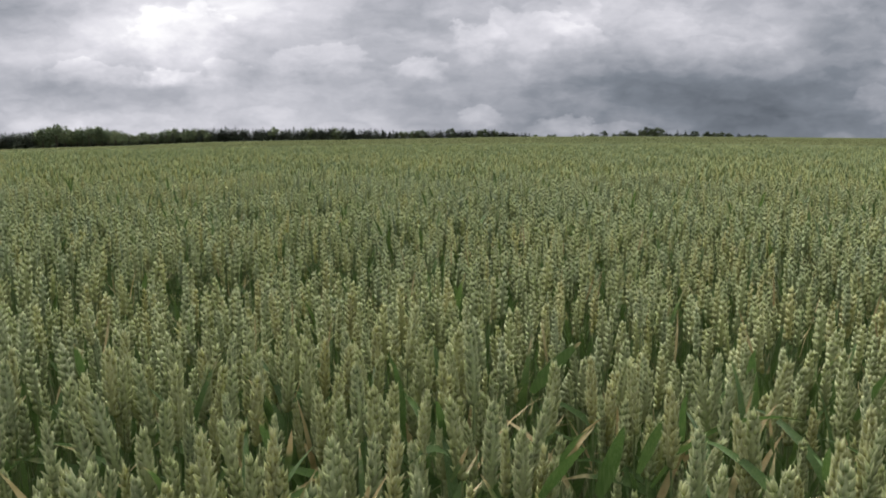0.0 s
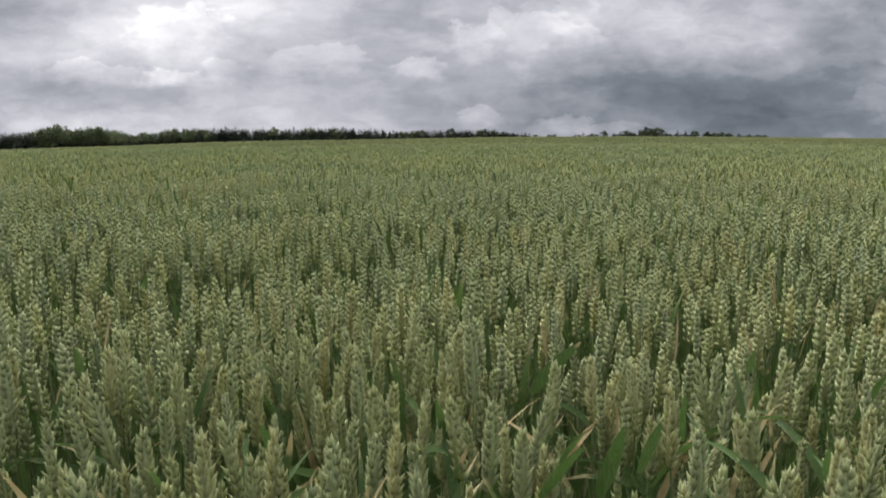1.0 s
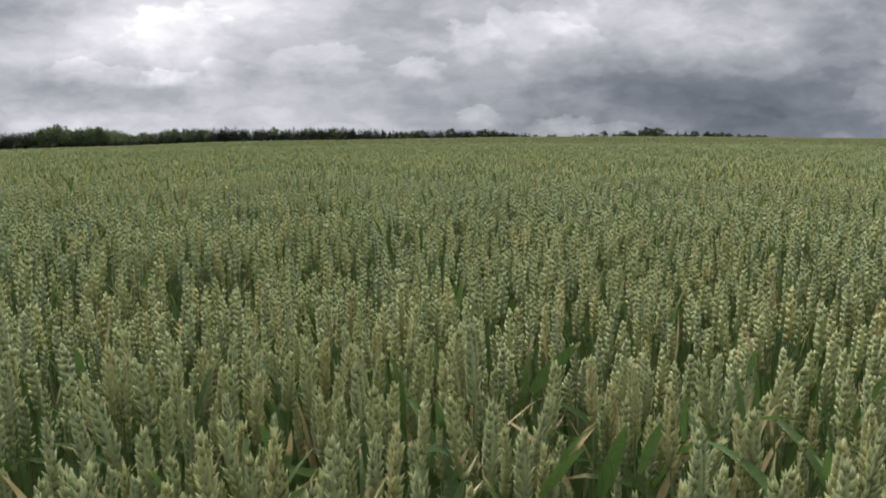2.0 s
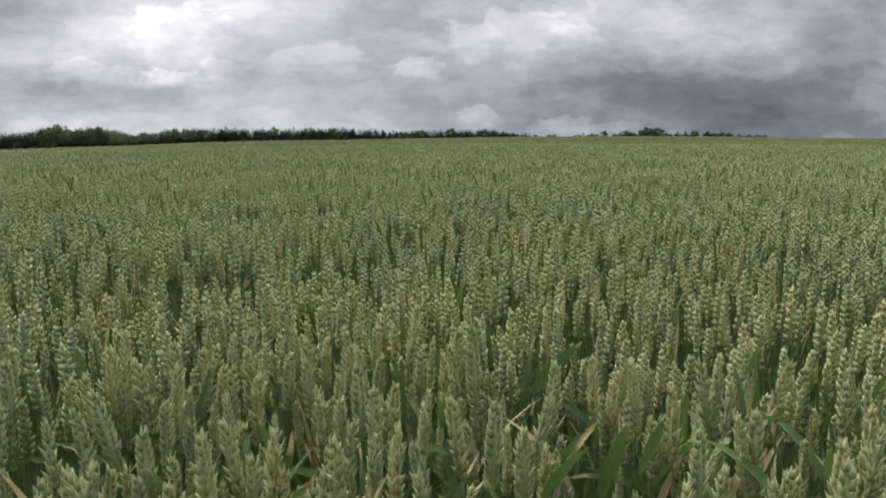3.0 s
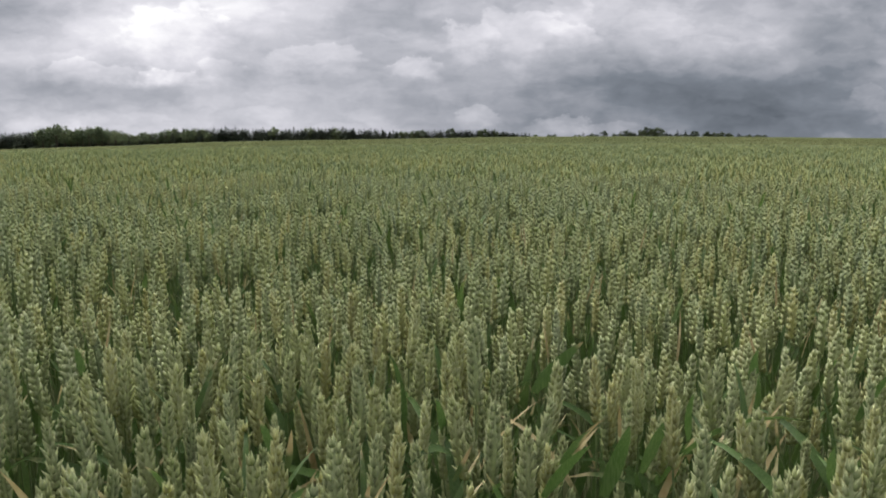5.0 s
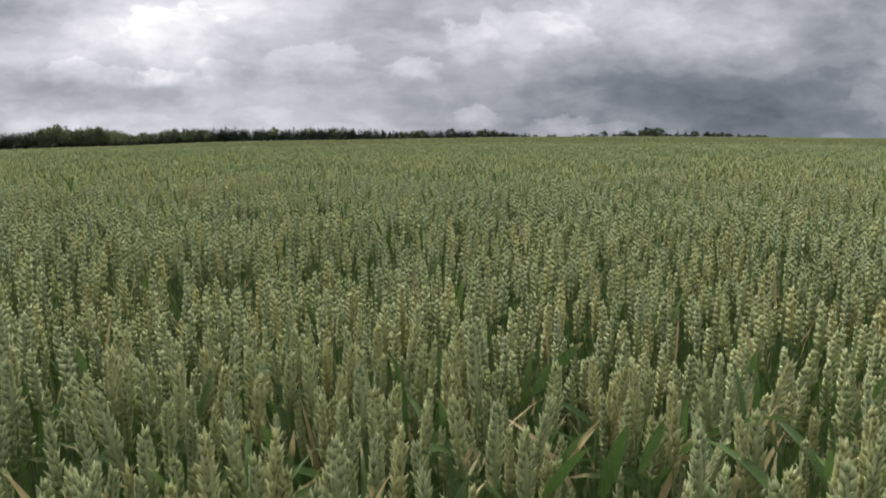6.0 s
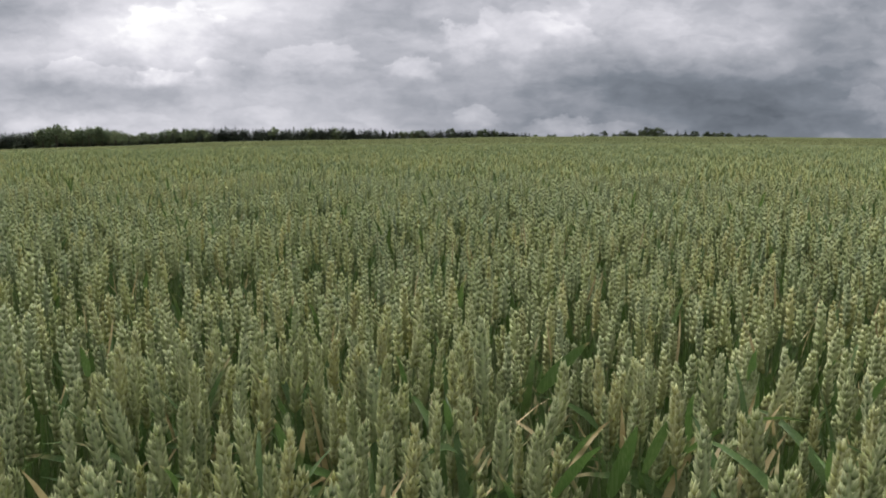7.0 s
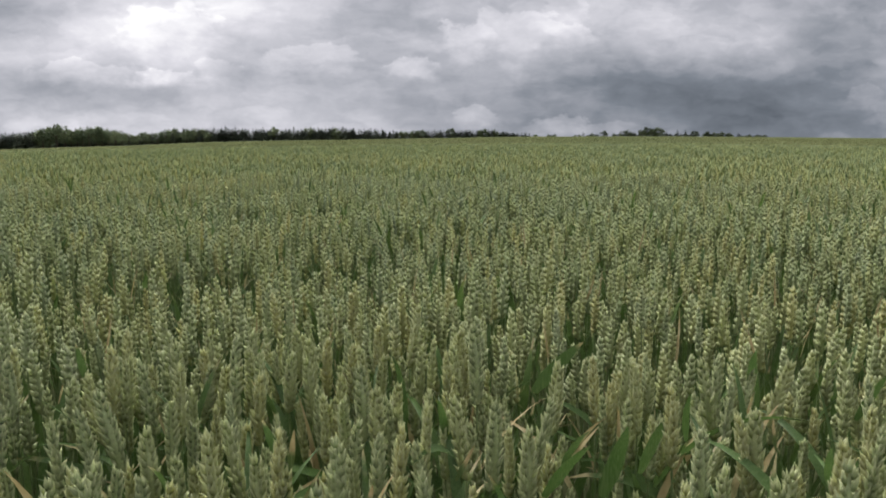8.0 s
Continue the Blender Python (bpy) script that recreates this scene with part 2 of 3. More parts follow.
def tube(points, radii, sides=5):
    v, f = [], []
    for p, r in zip(points, radii):
        for i in range(sides):
            a = 2 * math.pi * i / sides
            v.append((p[0] + r * math.cos(a), p[1] + r * math.sin(a), p[2]))
    for k in range(len(points) - 1):
        for i in range(sides):
            a, b = k * sides + i, k * sides + (i + 1) % sides
            f += [(a, b, a + sides), (b, b + sides, a + sides)]
    return np.array(v, float), np.array(f), np.linspace(0, 1, len(v))


def blade(length, width, rise, droop, segs, twist=0.0):
    """A folded leaf blade that leaves the origin along +x, rises and bows over."""
    v, t, f = [], [], []
    x = z = 0.0
    ang = rise
    step = length / segs
    for k in range(segs + 1):
        s = k / segs
        w = width * (0.55 + 0.45 * min(1, s * 4)) * max(0.03, (1 - s ** 2.6)) / 2
        tw = twist * s
        cy, sy = math.cos(tw), math.sin(tw)
        fold = 0.35 * w
        v += [(x - sy * w * math.sin(ang), -w * cy, z + fold + sy * w), (x, 0, z), (x + sy * w * math.sin(ang), w * cy, z + fold - sy * w)]
        t += [s, s, s]
        x += step * math.cos(ang)
        z += step * math.sin(ang)
        ang -= droop * step / length * (0.4 + 1.2 * s)
    for k in range(segs):
        a = 3 * k
        f += [(a, a + 1, a + 3), (a + 1, a + 4, a + 3), (a + 1, a + 2, a + 4), (a + 2, a + 5, a + 4)]
    return np.array(v, float), np.array(f), np.array(t)


def spread(template, x, y, z, turn, lean, lean_to, size, tone):
    """Many copies of a template in one set of arrays: placed, turned, leant over and scaled."""
    v, f, t = template
    n = len(x)
    c, s = np.cos(turn)[:, None], np.sin(turn)[:, None]
    px, py, pz = v[None, :, 0] * size[:, None], v[None, :, 1] * size[:, None], v[None, :, 2] * size[:, None]
    qx, qy = px * c - py * s, px * s + py * c
    cl, sl = np.cos(lean)[:, None], np.sin(lean)[:, None]
    ca, sa = np.cos(lean_to)[:, None], np.sin(lean_to)[:, None]
    along, across = qx * ca + qy * sa, -qx * sa + qy * ca
    a2, z2 = along * cl + pz * sl, -along * sl + pz * cl
    out = np.stack((a2 * ca - across * sa + x[:, None], a2 * sa + across * ca + y[:, None], z2 + z[:, None]), -1)
    tri = f[None] + (np.arange(n) * len(v))[:, None, None]
    return out.reshape(-1, 3), tri.reshape(-1, 3), np.tile(t, n), np.repeat(tone, len(v))


def stack(sets):
    vs, fs, ts, os, k = [], [], [], [], 0
    for v, f, t, o in sets:
        vs.append(v), fs.append(f + k), ts.append(t), os.append(o)
        k += len(v)
    return np.concatenate(vs), np.concatenate(fs), np.concatenate(ts), np.concatenate(os)


def part(name, me, parent, m=None, label=""):
    ob = new(name, me)
    ob.parent = parent
    if m is not None:
        ob.matrix_basis = m
    return tagged(ob, label) if label else ob


# ---- lie of the land ----
RIM_U = np.array([-0.75, -0.61, -0.50, -0.42, -0.335, -0.22, -0.065, 0.12, 0.32, 0.48, 0.61, 0.75])
RIM_E = np.array([-20.5, -17.5, -12.5, -10.0, -5.0, -0.5, 3.0, 7.0, 7.0, 5.5, 3.8, 3.0]) / 1305


def ease(v, a, b):
    s = np.clip((v - a) / (b - a), 0, 1)
    return s * s * (3 - 2 * s)


def land(x, y):
    """Height of the ground: level at the stand, falling away to one side, with a low crest ahead."""
    x, y = np.asarray(x, float), np.asarray(y, float)
    d = np.maximum(y, 0.001)
    u = np.clip(x / d, -0.75, 0.75)
    z = np.interp(u, RIM_U, RIM_E) * np.minimum(d, 1100) * ease(d, 3, 60)
    behind = ease(u, -0.35, 0.0)
    return z - behind * np.maximum(d - 210, 0) * 0.0035 * ease(d, 200, 300)


def polar(name, radii, a0, a1, steps, lift, rough, material, rng, shift=(0, 0)):
    a = np.radians(np.linspace(a0, a1, steps))
    r, aa = np.meshgrid(radii, a, indexing="ij")
    jog = 0.3 * rough[1]
    r = r * (1 + rng.uniform(-jog, jog, r.shape))
    x, y = r * np.sin(aa) + shift[0], r * np.cos(aa) + shift[1]
    z = land(x, y) + lift(r) + rng.uniform(-1, 1, r.shape) * rough[0]
    n, m = r.shape
    idx = np.arange(n * m).reshape(n, m)
    q = np.stack((idx[:-1, :-1], idx[:-1, 1:], idx[1:, 1:], idx[1:, :-1]), -1).reshape(-1, 4)
    tris = np.concatenate((q[:, [0, 2, 1]], q[:, [0, 3, 2]]))
    return new(name, mesh_from(name, np.stack((x, y, z), -1).reshape(-1, 3), tris, material))


rng = np.random.default_rng(7)
ground = polar("ground", np.geomspace(0.0008, 4900, 78), -180, 180, 161, lambda r: -0.02 + 0 * r, (0.006, 0.0), SOIL, rng, (0.2, -0.7))
tagged(ground, "dark brown soil of a gently rolling farm field", "ground", kind="structure")
# sheet added under the nearer ears; its dark green paints their shaded gaps
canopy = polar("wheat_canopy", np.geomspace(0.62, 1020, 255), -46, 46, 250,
               lambda r: np.interp(r, [0.62, 1.2, 2.75, 5, 14, 40, 120, 900], [0.30, 0.36, 0.42, 0.54, 0.62, 0.70, 0.78, 0.8]), (0.035, 0.02), SHADED_CANOPY, rng)
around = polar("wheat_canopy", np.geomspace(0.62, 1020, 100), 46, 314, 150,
               lambda r: np.interp(r, [0.62, 2.75, 5, 14, 40, 120, 900], [0.36, 0.42, 0.54, 0.62, 0.70, 0.78, 0.8]), (0.035, 0.02), SHADED_CANOPY, rng)
tagged(around, "grey-green wheat of the same field all round the stand, shade in its colour", "wheat field", kind="stuff")
tagged(canopy, "grey-green expanse of unripe wheat to the skyline, shade between ears in its colour", "wheat field", kind="stuff")


# ---- the cloud layer ----
def cloud_layer():
    vs = np.linspace(-0.02, 0.25, 52)
    us = np.linspace(-1.1, 1.1, 90)
    v, u = np.meshgrid(vs, us, indexing="ij")
    y = 1 / (0.000215 + 0.00286 * np.maximum(v, 0))
    co = np.stack((u * y, y, v * y), -1).reshape(-1, 3)
    n, m = v.shape
    idx = np.arange(n * m).reshape(n, m)
    q = np.stack((idx[:-1, :-1], idx[:-1, 1:], idx[1:, 1:], idx[1:, :-1]), -1).reshape(-1, 4)
    me = mesh_from("cloud_layer", co, np.concatenate((q[:, [0, 1, 2]], q[:, [0, 2, 3]])), CLOUD)
    uv = me.uv_layers.new(name="sky")
    li = np.empty(len(me.loops), np.int32)
    me.loops.foreach_get("vertex_index", li)
    uv.data.foreach_set("uv", np.stack((u.ravel(), v.ravel()), -1)[li].astype(np.float32).ravel())
    return tagged(new("cloud_layer", me), "heavy grey rain clouds with bright gaps drifting over the field", "clouds", kind="structure")


clouds = cloud_layer()
clouds.location.z = EYE


# ---- trees on the skyline ----
def spruce_parts(seed):
    """A spruce one metre high: trunk, and whorls of drooping boughs."""
    r = random.Random(seed)
    trunk = tube([(0, 0, 0), (0, 0, 0.5), (0, 0, 0.97)], [0.022, 0.013, 0.002], 6)
    boughs = []
    levels = 14
    slim = r.uniform(0.22, 0.29)
    for k in range(levels):
        s = k / (levels - 1)
        z = 0.05 + 0.93 * s
        reach = slim * (1 - s) ** 0.7 * r.uniform(0.8, 1.1) + 0.012
        for j in range(9 if s < 0.7 else 6):
            a = 2 * math.pi * (j + r.random()) / 9
            l, drop, w = reach * r.uniform(0.7, 1.15), reach * r.uniform(0.1, 0.5), reach * 0.36
            ca, sa = math.cos(a), math.sin(a)
            v = [(0, 0, z), (ca * l * 0.55 - sa * w, sa * l * 0.55 + ca * w, z - drop * 0.5), (ca * l * 0.55 + sa * w, sa * l * 0.55 - ca * w, z - drop * 0.5),
                 (ca * l, sa * l, z - drop), (ca * l * 0.5, sa * l * 0.5, z - drop * 0.5 - 0.03)]
            boughs.append((np.array(v), np.array([(0, 1, 4), (0, 4, 2), (1, 3, 4), (4, 3, 2), (0, 2, 1), (1, 2, 3)]), 0.5))
    boughs.append(moved(spindle(5, [(0.01, 0.012), (0.06, 0.0)]), pose(0, 0, 0.94)))
    return trunk, joined(boughs)


def broadleaf_parts(seed):
    """A broad-leaved tree one metre high: forked trunk and limbs, and a crown of leaf clumps with gaps."""
    r = random.Random(seed)
    wood = [tube([(0, 0, 0), (0.01, 0, 0.2), (0.0, 0.01, 0.42), (0.01, 0, 0.75)], [0.032, 0.026, 0.018, 0.005], 7)]
    leaves = []
    hubs = []
    for k in range(15):
        a, z = r.uniform(0, 6.28), r.uniform(0.24, 0.86)
        reach = 0.36 * math.sin(math.pi * min(0.95, max(0.12, (z - 0.05) / 0.92))) * r.uniform(0.55, 1.05)
        hub = (math.cos(a) * reach, math.sin(a) * reach, z)
        hubs.append((hub, r.uniform(0.1, 0.17)))
        base = (0, 0, z * 0.55)
        wood.append(tube([base, ((hub[0]) * 0.5, hub[1] * 0.5, (base[2] + z) / 2 - 0.02), hub], [0.011, 0.007, 0.002], 4))
    hubs += [((0, 0, 0.85), 0.15), ((0.03, 0, 0.6), 0.2), ((0.0, 0.05, 0.35), 0.2)]
    for (hx, hy, hz), size in hubs:
        for j in range(60):
            d = Vector((r.gauss(0, 1), r.gauss(0, 1), r.gauss(0, 0.8))).normalized() * size * r.uniform(0.55, 1.05)
            c = Vector((hx, hy, max(0.03, hz))) + d
            q = Euler((r.uniform(0, 6.28), r.uniform(0, 6.28), r.uniform(0, 6.28))).to_matrix()
            s = r.uniform(0.016, 0.032)
            v = [tuple(c + q @ Vector(p) * s) for p in ((-1, -0.6, 0), (1, -0.7, 0.2), (0.8, 0.8, 0), (-0.9, 0.6, 0.25))]
            leaves.append((np.array(v), np.array([(0, 1, 2), (0, 2, 3)]), 0.5))
    return joined(wood), joined(leaves)


def tree(name, parts, crown_material, label, category, group):
    root = new(name)
    tr, cr = parts
    part("trunk", mesh_from("trunk", tr[0], tr[1], BARK), root)
    part("crown", mesh_from("crown", cr[0], cr[1], crown_material, False), root)
    return tagged(root, label, category, group)


SKY_U = np.array([-0.624, -0.594, -0.571, -0.548, -0.529, -0.517, -0.508, -0.499, -0.479, -0.461, -0.449, -0.431, -0.412, -0.389, -0.366, -0.336, -0.302, -0.253, -0.215, -0.151, -0.109, -0.064, -0.048, -0.033, 0.035, 0.073, 0.103, 0.118])
SKY_E = np.array([0.0052, 0.0052, 0.0082, 0.0097, 0.0157, 0.0201, 0.0171, 0.0112, 0.0157, 0.0149, 0.0127, 0.0097, 0.0037, 0.0067, 0.0119, 0.0119, 0.0142, 0.0127, 0.0119, 0.0142, 0.0127, 0.0097, 0.0074, 0.0104, 0.0112, 0.0104, 0.0074, 0.0059]) + 0.0024
spruce_shapes = [spruce_parts(s) for s in (1, 2, 3, 4)]
leafy_shapes = [broadleaf_parts(s) for s in (11, 12, 13, 14)]
SPRUCES = [tree("spruce_tree", p, SPRUCE, "dark green spruce in the wood along the field's far edge", "tree", "spruces at the field's edge") for p in spruce_shapes]
LEAFY = [tree("broadleaf_tree", p, LEAVES, "rounded green broad-leaved tree at the corner of the wood", "tree", "broad-leaved trees at the field's edge") for p in leafy_shapes]
used = set()


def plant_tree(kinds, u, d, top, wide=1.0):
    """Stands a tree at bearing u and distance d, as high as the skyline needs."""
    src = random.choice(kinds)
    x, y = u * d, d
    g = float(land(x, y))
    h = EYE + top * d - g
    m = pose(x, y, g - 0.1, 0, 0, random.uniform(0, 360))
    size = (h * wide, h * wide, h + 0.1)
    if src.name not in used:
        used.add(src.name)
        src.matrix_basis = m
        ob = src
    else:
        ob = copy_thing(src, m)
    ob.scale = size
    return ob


def far_of(u):
    return float(np.interp(u, [-0.75, -0.43, -0.40, -0.05, 0.12, 0.5], [520, 570, 720, 900, 1000, 1000]))


random.seed(5)
u = -0.70
while u < 0.118:
    d = far_of(u)
    top = float(np.interp(u, SKY_U, SKY_E))
    if -0.545 < u < -0.43:
        plant_tree(LEAFY, u, d + random.uniform(-8, 8), top * random.uniform(0.94, 1.0) if top > 0 else top, random.uniform(0.75, 1.0))
        u += random.uniform(0.007, 0.011)
    else:
        leafy = random.random() < (0.55 if -0.43 < u < -0.3 else 0.3 if -0.08 < u < -0.02 else 0.12)
        low = random.uniform(-0.0008, 0.0014) if random.random() < 0.72 else random.uniform(-0.0026, -0.0006)
        plant_tree(LEAFY if leafy else SPRUCES, u, d + random.uniform(-12, 12), top - low, 1.1 if leafy else random.uniform(1.3, 1.9))
        u += random.uniform(0.0036, 0.0062)
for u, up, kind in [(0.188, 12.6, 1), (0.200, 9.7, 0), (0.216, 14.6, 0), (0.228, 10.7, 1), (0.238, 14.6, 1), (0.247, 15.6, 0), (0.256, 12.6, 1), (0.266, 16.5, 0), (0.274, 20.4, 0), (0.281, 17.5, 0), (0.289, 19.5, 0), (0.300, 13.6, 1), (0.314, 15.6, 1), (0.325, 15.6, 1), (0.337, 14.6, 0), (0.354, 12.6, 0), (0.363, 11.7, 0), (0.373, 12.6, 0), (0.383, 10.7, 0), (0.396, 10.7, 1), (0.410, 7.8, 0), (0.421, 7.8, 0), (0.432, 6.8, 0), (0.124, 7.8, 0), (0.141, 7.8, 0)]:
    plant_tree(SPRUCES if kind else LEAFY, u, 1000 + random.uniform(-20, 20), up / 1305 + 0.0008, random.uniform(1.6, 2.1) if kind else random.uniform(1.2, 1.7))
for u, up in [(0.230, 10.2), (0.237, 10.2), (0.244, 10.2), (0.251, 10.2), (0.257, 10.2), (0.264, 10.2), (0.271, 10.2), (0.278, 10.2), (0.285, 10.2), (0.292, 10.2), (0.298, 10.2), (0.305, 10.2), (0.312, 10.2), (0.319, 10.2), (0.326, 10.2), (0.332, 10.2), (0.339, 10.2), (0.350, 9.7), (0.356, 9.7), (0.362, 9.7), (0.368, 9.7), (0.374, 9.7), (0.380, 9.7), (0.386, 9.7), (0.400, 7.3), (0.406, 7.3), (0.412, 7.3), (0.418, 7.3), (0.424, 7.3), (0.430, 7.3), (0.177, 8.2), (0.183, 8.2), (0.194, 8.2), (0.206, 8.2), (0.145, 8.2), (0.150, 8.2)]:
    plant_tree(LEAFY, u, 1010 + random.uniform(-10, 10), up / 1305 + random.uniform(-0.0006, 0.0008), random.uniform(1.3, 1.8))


def far_woods():
    """The depth of the wood behind its edge."""
    sets = []
    r = np.random.default_rng(21)
    for k, shape in enumerate(spruce_shapes):
        n = 95
        u = r.uniform(-0.7, 0.115, n)
        d = np.array([far_of(a) for a in u]) + r.uniform(15, 45, n)
        top = np.interp(u, SKY_U, SKY_E) - r.uniform(0.0006, 0.0034, n)
        x, y = u * d, d
        g = land(x, y)
        h = np.maximum(EYE + top * d - g, 2.5)
        z = np.zeros(n)
        sets.append(spread(moved(shape[1], Matrix.Diagonal((2.3, 2.3, 1, 1))), x, y, g, r.uniform(0, 6.28, n), z, z, h, z))
    v, f, t, o = stack(sets)
    return tagged(new("far_woods", mesh_from("far_woods", v, f, SPRUCE, False)), "dark mixed wood of spruce behind the field's edge", "woods", kind="stuff")


far_woods()


# ---- wheat ----
def ear_piece(count, florets, sides, stops, length, seed, splay=1.0):
    """A wheat ear along z: spikelets in two rows, each a fan of florets."""
    r = random.Random(seed)
    pieces = []
    one = spindle(sides, stops)
    for k in range(count):
        s = k / (count - 1)
        size = (0.78 + 0.34 * math.sin(math.pi * min(1, s * 0.95 + 0.1)) ** 0.8) * r.uniform(0.93, 1.07)
        side = 1 if k % 2 else -1
        for fan in florets:
            m = pose(side * 0.0022, 0, s * length * 0.9) @ pose(0, 0, 0, 0, splay * side * r.uniform(9, 28) * (1 - 0.6 * s ** 3), r.uniform(-12, 12)) @ pose(0, 0, 0, -fan * r.uniform(12, 28) + r.uniform(-5, 5), 0, 0)
            m = m @ pose(side * 0.001 * (1 - abs(fan)), 0, 0.0012 * (1 - abs(fan)))
            long = size * r.uniform(0.85, 1.15)
            pieces.append(moved(one, m @ Matrix.Diagonal((size, size, long, 1))))
    pieces.append(moved(one, pose(0, 0, length * 0.9)))
    core = spindle(4, [(0.004, 0.0046), (length * 0.6, 0.0046), (length * 0.98, 0.0)])
    pieces.append((core[0], core[1], np.full(len(core[0]), 0.45)))
    return joined(pieces)


FULL = [(0.0018, 0.0019), (0.0052, 0.0028), (0.0094, 0.0016), (0.0125, 0.0006), (0.0152, 0.0)]
HALF = [(0.0025, 0.0026), (0.0072, 0.0029), (0.0136, 0.0)]
EARS = [ear_piece(18 + k % 3, (-1, 0, 1), 4, FULL, 0.078 + 0.006 * (k % 4), 30 + k) for k in range(8)]
EAR_MID = [ear_piece(17, (-0.9, 0.9), 4, HALF, 0.080 + 0.006 * k, 50 + k) for k in range(3)]
EAR_LOOSE = [ear_piece(13, (-0.8, 0.8), 4, [(0.0055, 0.0034), (0.0150, 0.0)], 0.080 + 0.006 * k, 55 + k) for k in range(3)]
EAR_OUT = [ear_piece(11, (-0.8, 0.8), 3, [(0.0055, 0.0035), (0.0155, 0.0)], 0.080 + 0.006 * k, 70 + k) for k in range(3)]
EAR_FAR = [ear_piece(8, (0,), 3, [(0.007, 0.0052), (0.021, 0.0)], 0.080 + 0.006 * k, 60 + k, 0.8) for k in range(2)]
EAR_DOT = joined([moved(spindle(3, [(0.02, 0.0068), (0.075, 0.0)]), pose(0.002, 0, 0, 0, 6, 0)), moved(spindle(3, [(0.02, 0.0068), (0.065, 0.0)]), pose(-0.002, 0, 0.03, 5, -6, 40))])
EAR_MID, EAR_LOOSE, EAR_OUT = ([(v, f, lo + hi * t) for v, f, t in e] for e, lo, hi in ((EAR_MID, 0.14, 0.58), (EAR_LOOSE, 0.15, 0.44), (EAR_OUT, 0.16, 0.38)))
EAR_FAR = [(v, f, 0.15 + 0.37 * t) for v, f, t in EAR_FAR]
EAR_DOT = (EAR_DOT[0], EAR_DOT[1], 0.05 + 0.24 * EAR_DOT[2])
EAR_SPECK = spindle(3, [(0.03, 0.0080), (0.105, 0.0)])
EAR_CLUMP = moved(spindle(3, [(0.05, 0.016), (0.15, 0.0)]), pose(0, 0, -0.04))
EAR_SPECK = (EAR_SPECK[0], EAR_SPECK[1], 0.04 + 0.18 * EAR_SPECK[2])
EAR_CLUMP = (EAR_CLUMP[0], EAR_CLUMP[1], 0.03 + 0.16 * EAR_CLUMP[2])
LEAF_FAR = blade(0.21, 0.015, 1.42, 0.5, 1)
LEAF_FAR = (LEAF_FAR[0], LEAF_FAR[1], 0.7 * LEAF_FAR[2])
LEAF_A = [blade(0.19 + 0.025 * k, 0.014 + 0.003 * (k % 2), 1.42 - 0.07 * k, 0.5 + 0.35 * k, 9, 0.5 * (k - 1)) for k in range(4)]
STRAW = blade(0.085, 0.0045, 1.45, 0.4, 3)
STRAW = (STRAW[0], STRAW[1], 0.5 + 0.5 * STRAW[2])
LEAF_MID = blade(0.20, 0.016, 1.38, 0.9, 4)


def stem_piece(height, sides=6):
    return tube([(0, 0, 0), (0.004, 0, height * 0.4), (0, 0, height)], [0.0021, 0.0019, 0.0012], sides)


def wheat_plant(k, tone, blade_mat, picked):
    """One wheat plant: stem, ear (of single spikelets where it stands closest) and leaves."""
    r = random.Random(900 + k)
    root = new("wheat_plant")
    h = 0.755
    part("stem", mesh_from("stem", *stem_piece(h)[:2], STEM), root)
    e = EARS[k % 8]
    tilt = pose(0, 0, h, r.uniform(-5, 5), r.uniform(-5, 5), r.uniform(0, 180))
    if picked:
        ear = part("ear", mesh_from("rachis", *tube([(0, 0, 0), (0.0008, 0, 0.04), (0, 0, 0.085)], [0.0036, 0.0036, 0.0012], 5)[:2], EAR, True, tip=0.45, tone=tone), root, tilt)
        one = spindle(4, FULL)
        fan = joined([moved(one, pose(0.0007 * (1 - abs(f)), 0, 0.001 * (1 - abs(f)), -f * 18, 0, 0)) for f in (-1, 0, 1)])
        me = mesh_from("spikelet", fan[0], fan[1], EAR, True, tip=fan[2], tone=tone)
        n = 20
        for i in range(n):
            s = i / (n - 1)
            size = (0.78 + 0.34 * math.sin(math.pi * min(1, s * 0.95 + 0.1)) ** 0.8) * r.uniform(0.93, 1.07)
            side = 1 if i % 2 else -1
            part("spikelet", me, ear, pose(side * 0.0022, 0, s * 0.078) @ pose(0, 0, 0, r.uniform(-7, 7), side * r.uniform(9, 28) * (1 - 0.6 * s ** 3), 0) @ Matrix.Diagonal((size, size, size, 1)))
    else:
        part("ear", mesh_from("ear", e[0], e[1], EAR, True, tip=e[2], tone=tone), root, tilt)
    for j, z in enumerate((0.60, 0.47, 0.33)):
        l = LEAF_A[(k + j) % 4]
        mat = blade_mat if j == 0 else (BLADE_TIPPED if (k + j) % 3 == 0 else BLADE)
        part("leaf", mesh_from("leaf", l[0], l[1], mat, True, tip=l[2], tone=r.random()), root, pose(0, 0, z + r.uniform(-0.04, 0.04), 0, 0, r.uniform(0, 360)))
    return tagged(root, "unripe green wheat plant with a plump beardless ear", "wheat", "wheat plants at the field's edge")


def field_points(rnd, near, far, half, density):
    """Even scatter over a wedge of the field ahead, or over a ring for a half angle of 180."""
    n = int(math.radians(half) * (far * far - near * near) * density)
    r = np.sqrt(rnd.uniform(near * near, far * far, n))
    a = np.radians(rnd.uniform(-half, half, n))
    return r * np.sin(a), r * np.cos(a)


